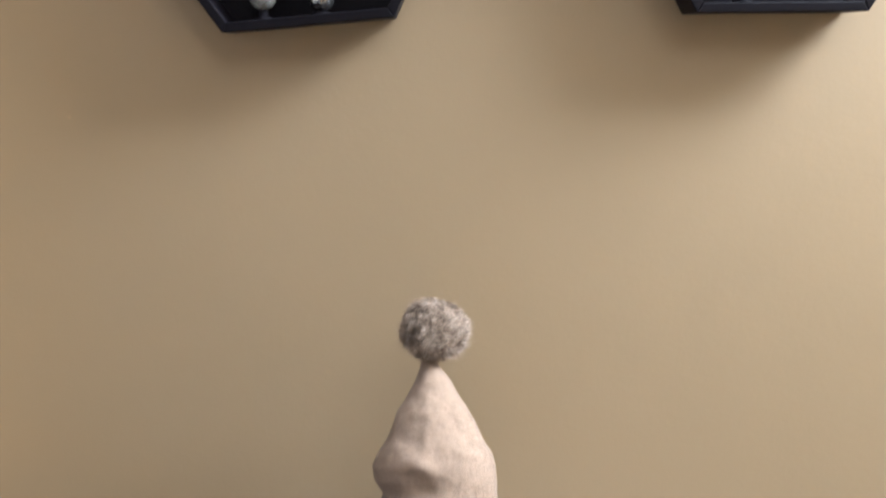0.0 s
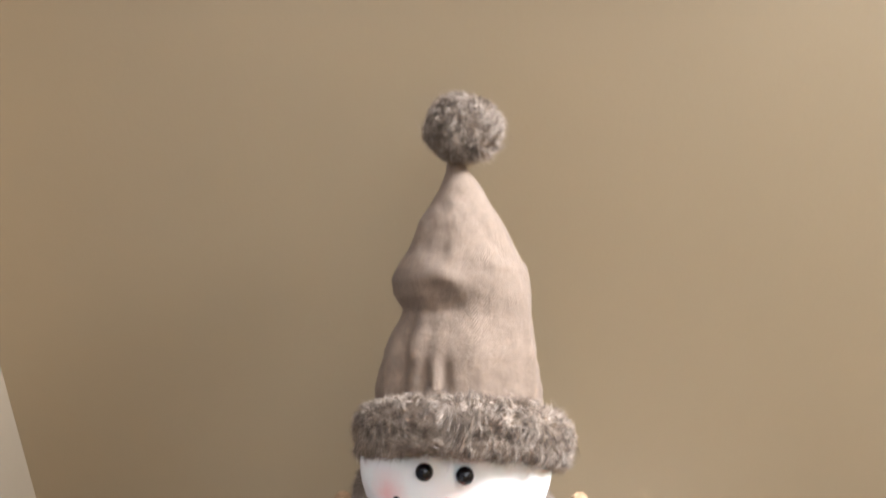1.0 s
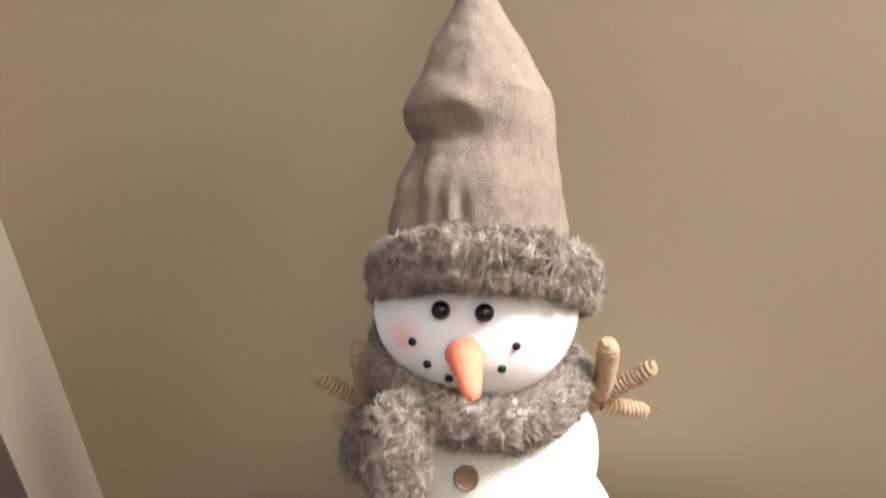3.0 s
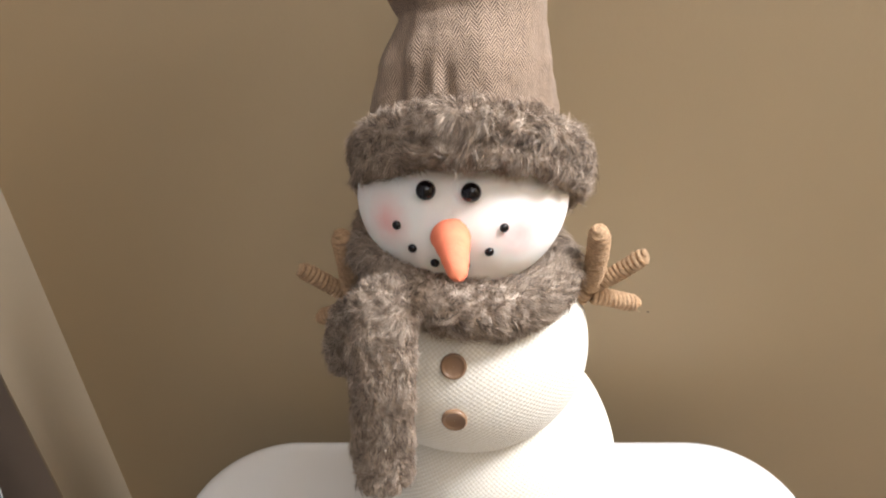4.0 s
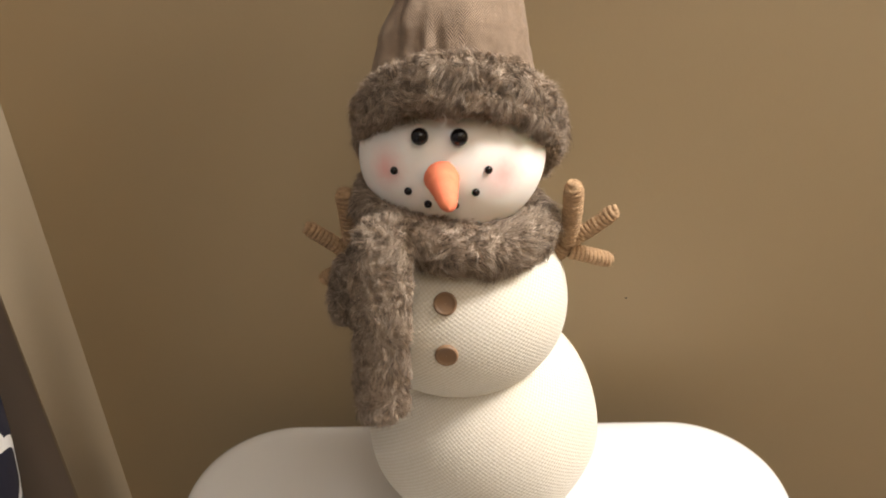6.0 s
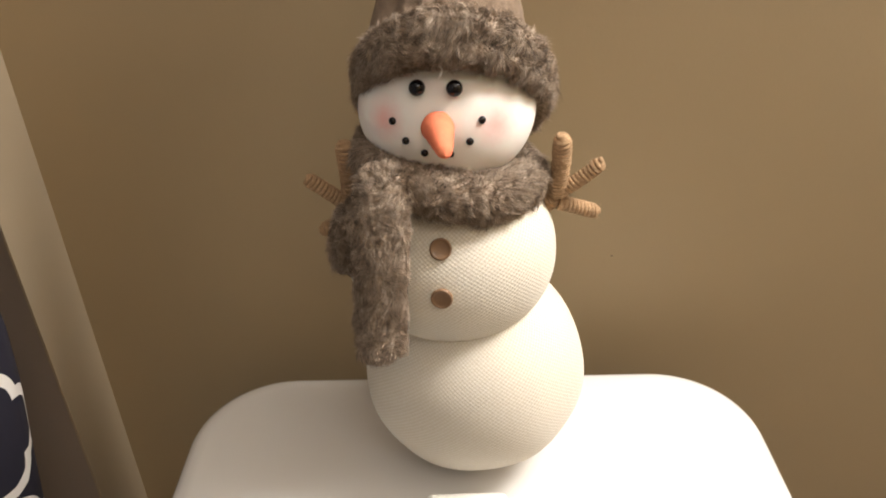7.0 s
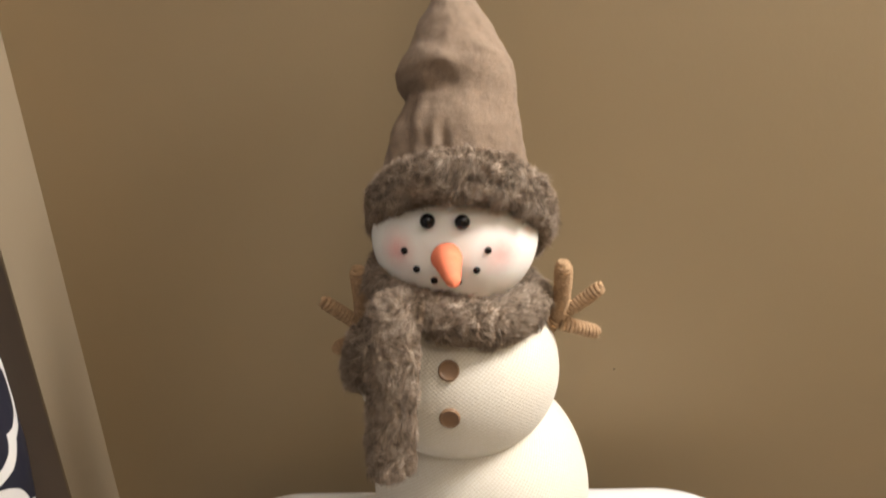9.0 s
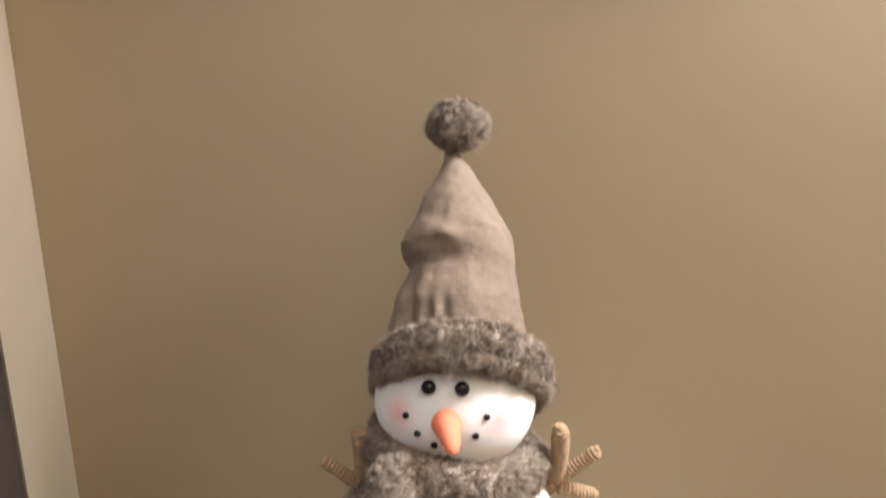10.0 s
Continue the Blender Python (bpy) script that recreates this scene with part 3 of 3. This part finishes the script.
for root, fork, tips, seed in (
    ((0.052, 0.045, 0.945), (0.0725, 0.040, 0.968), ((0.072, 0.030, 1.012), (0.099, 0.036, 0.9915), (0.1005, 0.044, 0.952)), 5),
    ((-0.046, 0.045, 0.945), (-0.060, 0.040, 0.960), ((-0.0605, 0.032, 1.010), (-0.0865, 0.036, 0.985), (-0.0830, 0.046, 0.940)), 17),
):
    arm = wound("twig_arm", root, fork, 0.0056, snow, seed, "twig arm wound with brown jute twine")
    for k, end in enumerate(tips):
        a = Vector(fork) + (Vector(end) - Vector(fork)).normalized() * 0.001 + Vector((0, -0.001, -0.006 if k == 2 else 0.0))
        wound("twig", a, end, (0.0056, 0.0044, 0.0046)[k], arm, seed + k + 1)

# ---- hexagon wall shelves ----


def hex_shelf(cx, cz, turn, side=0.1075, depth=0.031, thick=0.006, label=""):
    t = thing("hexagon_shelf", (cx, WY, cz), label, "shelf", "hexagon wall shelves")
    rot = radians(turn)

    def ring(rad, y):
        return [(cx + rad * math.cos(rot + math.pi / 3 * i), y, cz + rad * math.sin(rot + math.pi / 3 * i)) for i in range(6)]

    outer, inner = side, side - thick / math.cos(math.pi / 6)
    for i in range(6):
        bm = bmesh.new()
        k = (i + 1) % 6
        quad = []
        for y in (WY - depth, WY - 0.0005):
            o, n = ring(outer, y), ring(inner, y)
            quad.append([bm.verts.new(p) for p in (o[i], o[k], n[k], n[i])])
        bm.faces.new(quad[0][::-1])
        bm.faces.new(quad[1])
        for j in range(4):
            bm.faces.new((quad[0][j], quad[0][(j + 1) % 4], quad[1][(j + 1) % 4], quad[1][j]))
        bmesh.ops.recalc_face_normals(bm, faces=bm.faces[:])
        bmesh.ops.bevel(bm, geom=bm.edges[:], offset=0.0007, segments=2, profile=0.5, affect="EDGES")
        part("board", bm, BLACK, t, smooth=False)
    bm = bmesh.new()
    a = [bm.verts.new(p) for p in ring(inner + 0.001, WY - 0.004)]
    b = [bm.verts.new(p) for p in ring(inner + 0.001, WY - 0.001)]
    bm.faces.new(a)
    bm.faces.new(b[::-1])
    for i in range(6):
        bm.faces.new((a[i], b[i], b[(i + 1) % 6], a[(i + 1) % 6]))
    bmesh.ops.recalc_face_normals(bm, faces=bm.faces[:])
    part("back_panel", bm, BLACK, t, smooth=False)
    return t


S = 0.1075
H1, H2 = (-0.0800, 1.3895 + S * 0.866), (0.2225, 1.3968 + S * 0.866)
hex_shelf(*H1, 4.8, label="shallow black hexagon wall shelf holding two glass holders")
hex_shelf(*H2, 0.4, label="shallow black hexagon wall shelf holding one glass holder")


def holder(x, y, z, mat, foot, label):
    """A small ribbed glass cup on a dark round foot."""
    t = thing("glass_holder", (x, y, z), label, "candle holder", "glass holders on the shelf")
    prof = [(0.0, 0.001), (0.0, 0.0025), (0.0015, 0.0055), (0.005, 0.0078), (0.010, 0.0085), (0.022, 0.0084), (0.035, 0.0078), (0.045, 0.0080), (0.045, 0.0070), (0.03, 0.0066), (0.012, 0.0070), (0.006, 0.001)]
    v, f = lathe((x, y, z + foot), (0, 0, 1), prof, 48)
    a = np.arctan2(v[:, 1] - y, v[:, 0] - x) + (v[:, 2] - z) * 40
    k = 1 + 0.07 * np.sin(a * 9)
    v[:, 0], v[:, 1] = x + (v[:, 0] - x) * k, y + (v[:, 1] - y) * k
    mesh_part("cup", v, f, mat, t)
    v, f = lathe((x, y, z), (0, 0, 1), [(0, 0.0001), (0, 0.0062), (0.0012, 0.0060), (0.002, 0.0030), (foot, 0.0028), (foot + 0.001, 0.0001)], 28)
    mesh_part("foot", v, f, BLACK, t, "dark round foot")


fl = 1.3895 + 0.006
holder(-0.1015, 0.156, fl - 0.0022, MILK, 0.006, "small smoky clear glass candle holder on shelf")
holder(-0.0648, 0.156, fl + 0.0009, SILVER, 0.0022, "small silvered twisted glass candle holder on shelf")

holder(0.2010, 0.156, 1.3968 + 0.006 + 0.0004, SILVER, 0.0022, "small silvered twisted glass candle holder alone on shelf")

# ---- shower curtain ----


def curtain():
    nu, nv = 160, 40
    verts, uv = [], []
    for j in range(nv):
        z = 0.12 + 1.85 * j / (nv - 1)
        for i in range(nu):
            s = i / (nu - 1)
            y = 0.035 - 1.45 * s
            amp = 0.014 + 0.006 * math.sin(s * 31)
            x = -0.3145 + amp * math.sin(s * 72 + 0.8) - 0.006 * (1 - z / 2) - 0.17 * max(0.0, 0.86 - z) * math.exp(-9 * s)
            y += 0.006 * math.sin(z * 5.1) * (1 - s)
            verts.append((x, y, z))
            uv.append((s * 1.9, z))
    faces = grid_faces(nu, nv, False)
    n = len(verts)
    back = [(x - 0.0015, y, z) for x, y, z in verts]
    faces += [tuple(k + n for k in q[::-1]) for q in faces[:]]
    ob = mesh_part("shower_curtain", verts + back, faces, CURTAIN, None, "navy shower curtain with white curved lattice pattern", uvs=uv + uv)
    tagged(ob, category="shower curtain")
    v, f = lathe((-0.347, -1.78, 1.985), (0, 1, 0), [(0, 0.0125), (1.858, 0.0125)], 20)
    tagged(mesh_part("curtain_rod", v, f, simple("brushed_steel", (0.6, 0.6, 0.6), (0.5, 0.5, 0.5), 0.3, 40, 0, 1.0), None, "brushed steel shower curtain rod"), category="rod")


curtain()

# ---- a speck on the wall ----
bm = bmesh.new()
bmesh.ops.create_icosphere(bm, subdivisions=2, radius=0.0009, matrix=Matrix.Translation((0.146, WY, 0.833)) @ Matrix.Diagonal((1.2, 0.5, 0.8, 1)))
tagged(part("wall_mark", bm, MARK, None, "tiny dark speck on the olive wall"), category="mark")
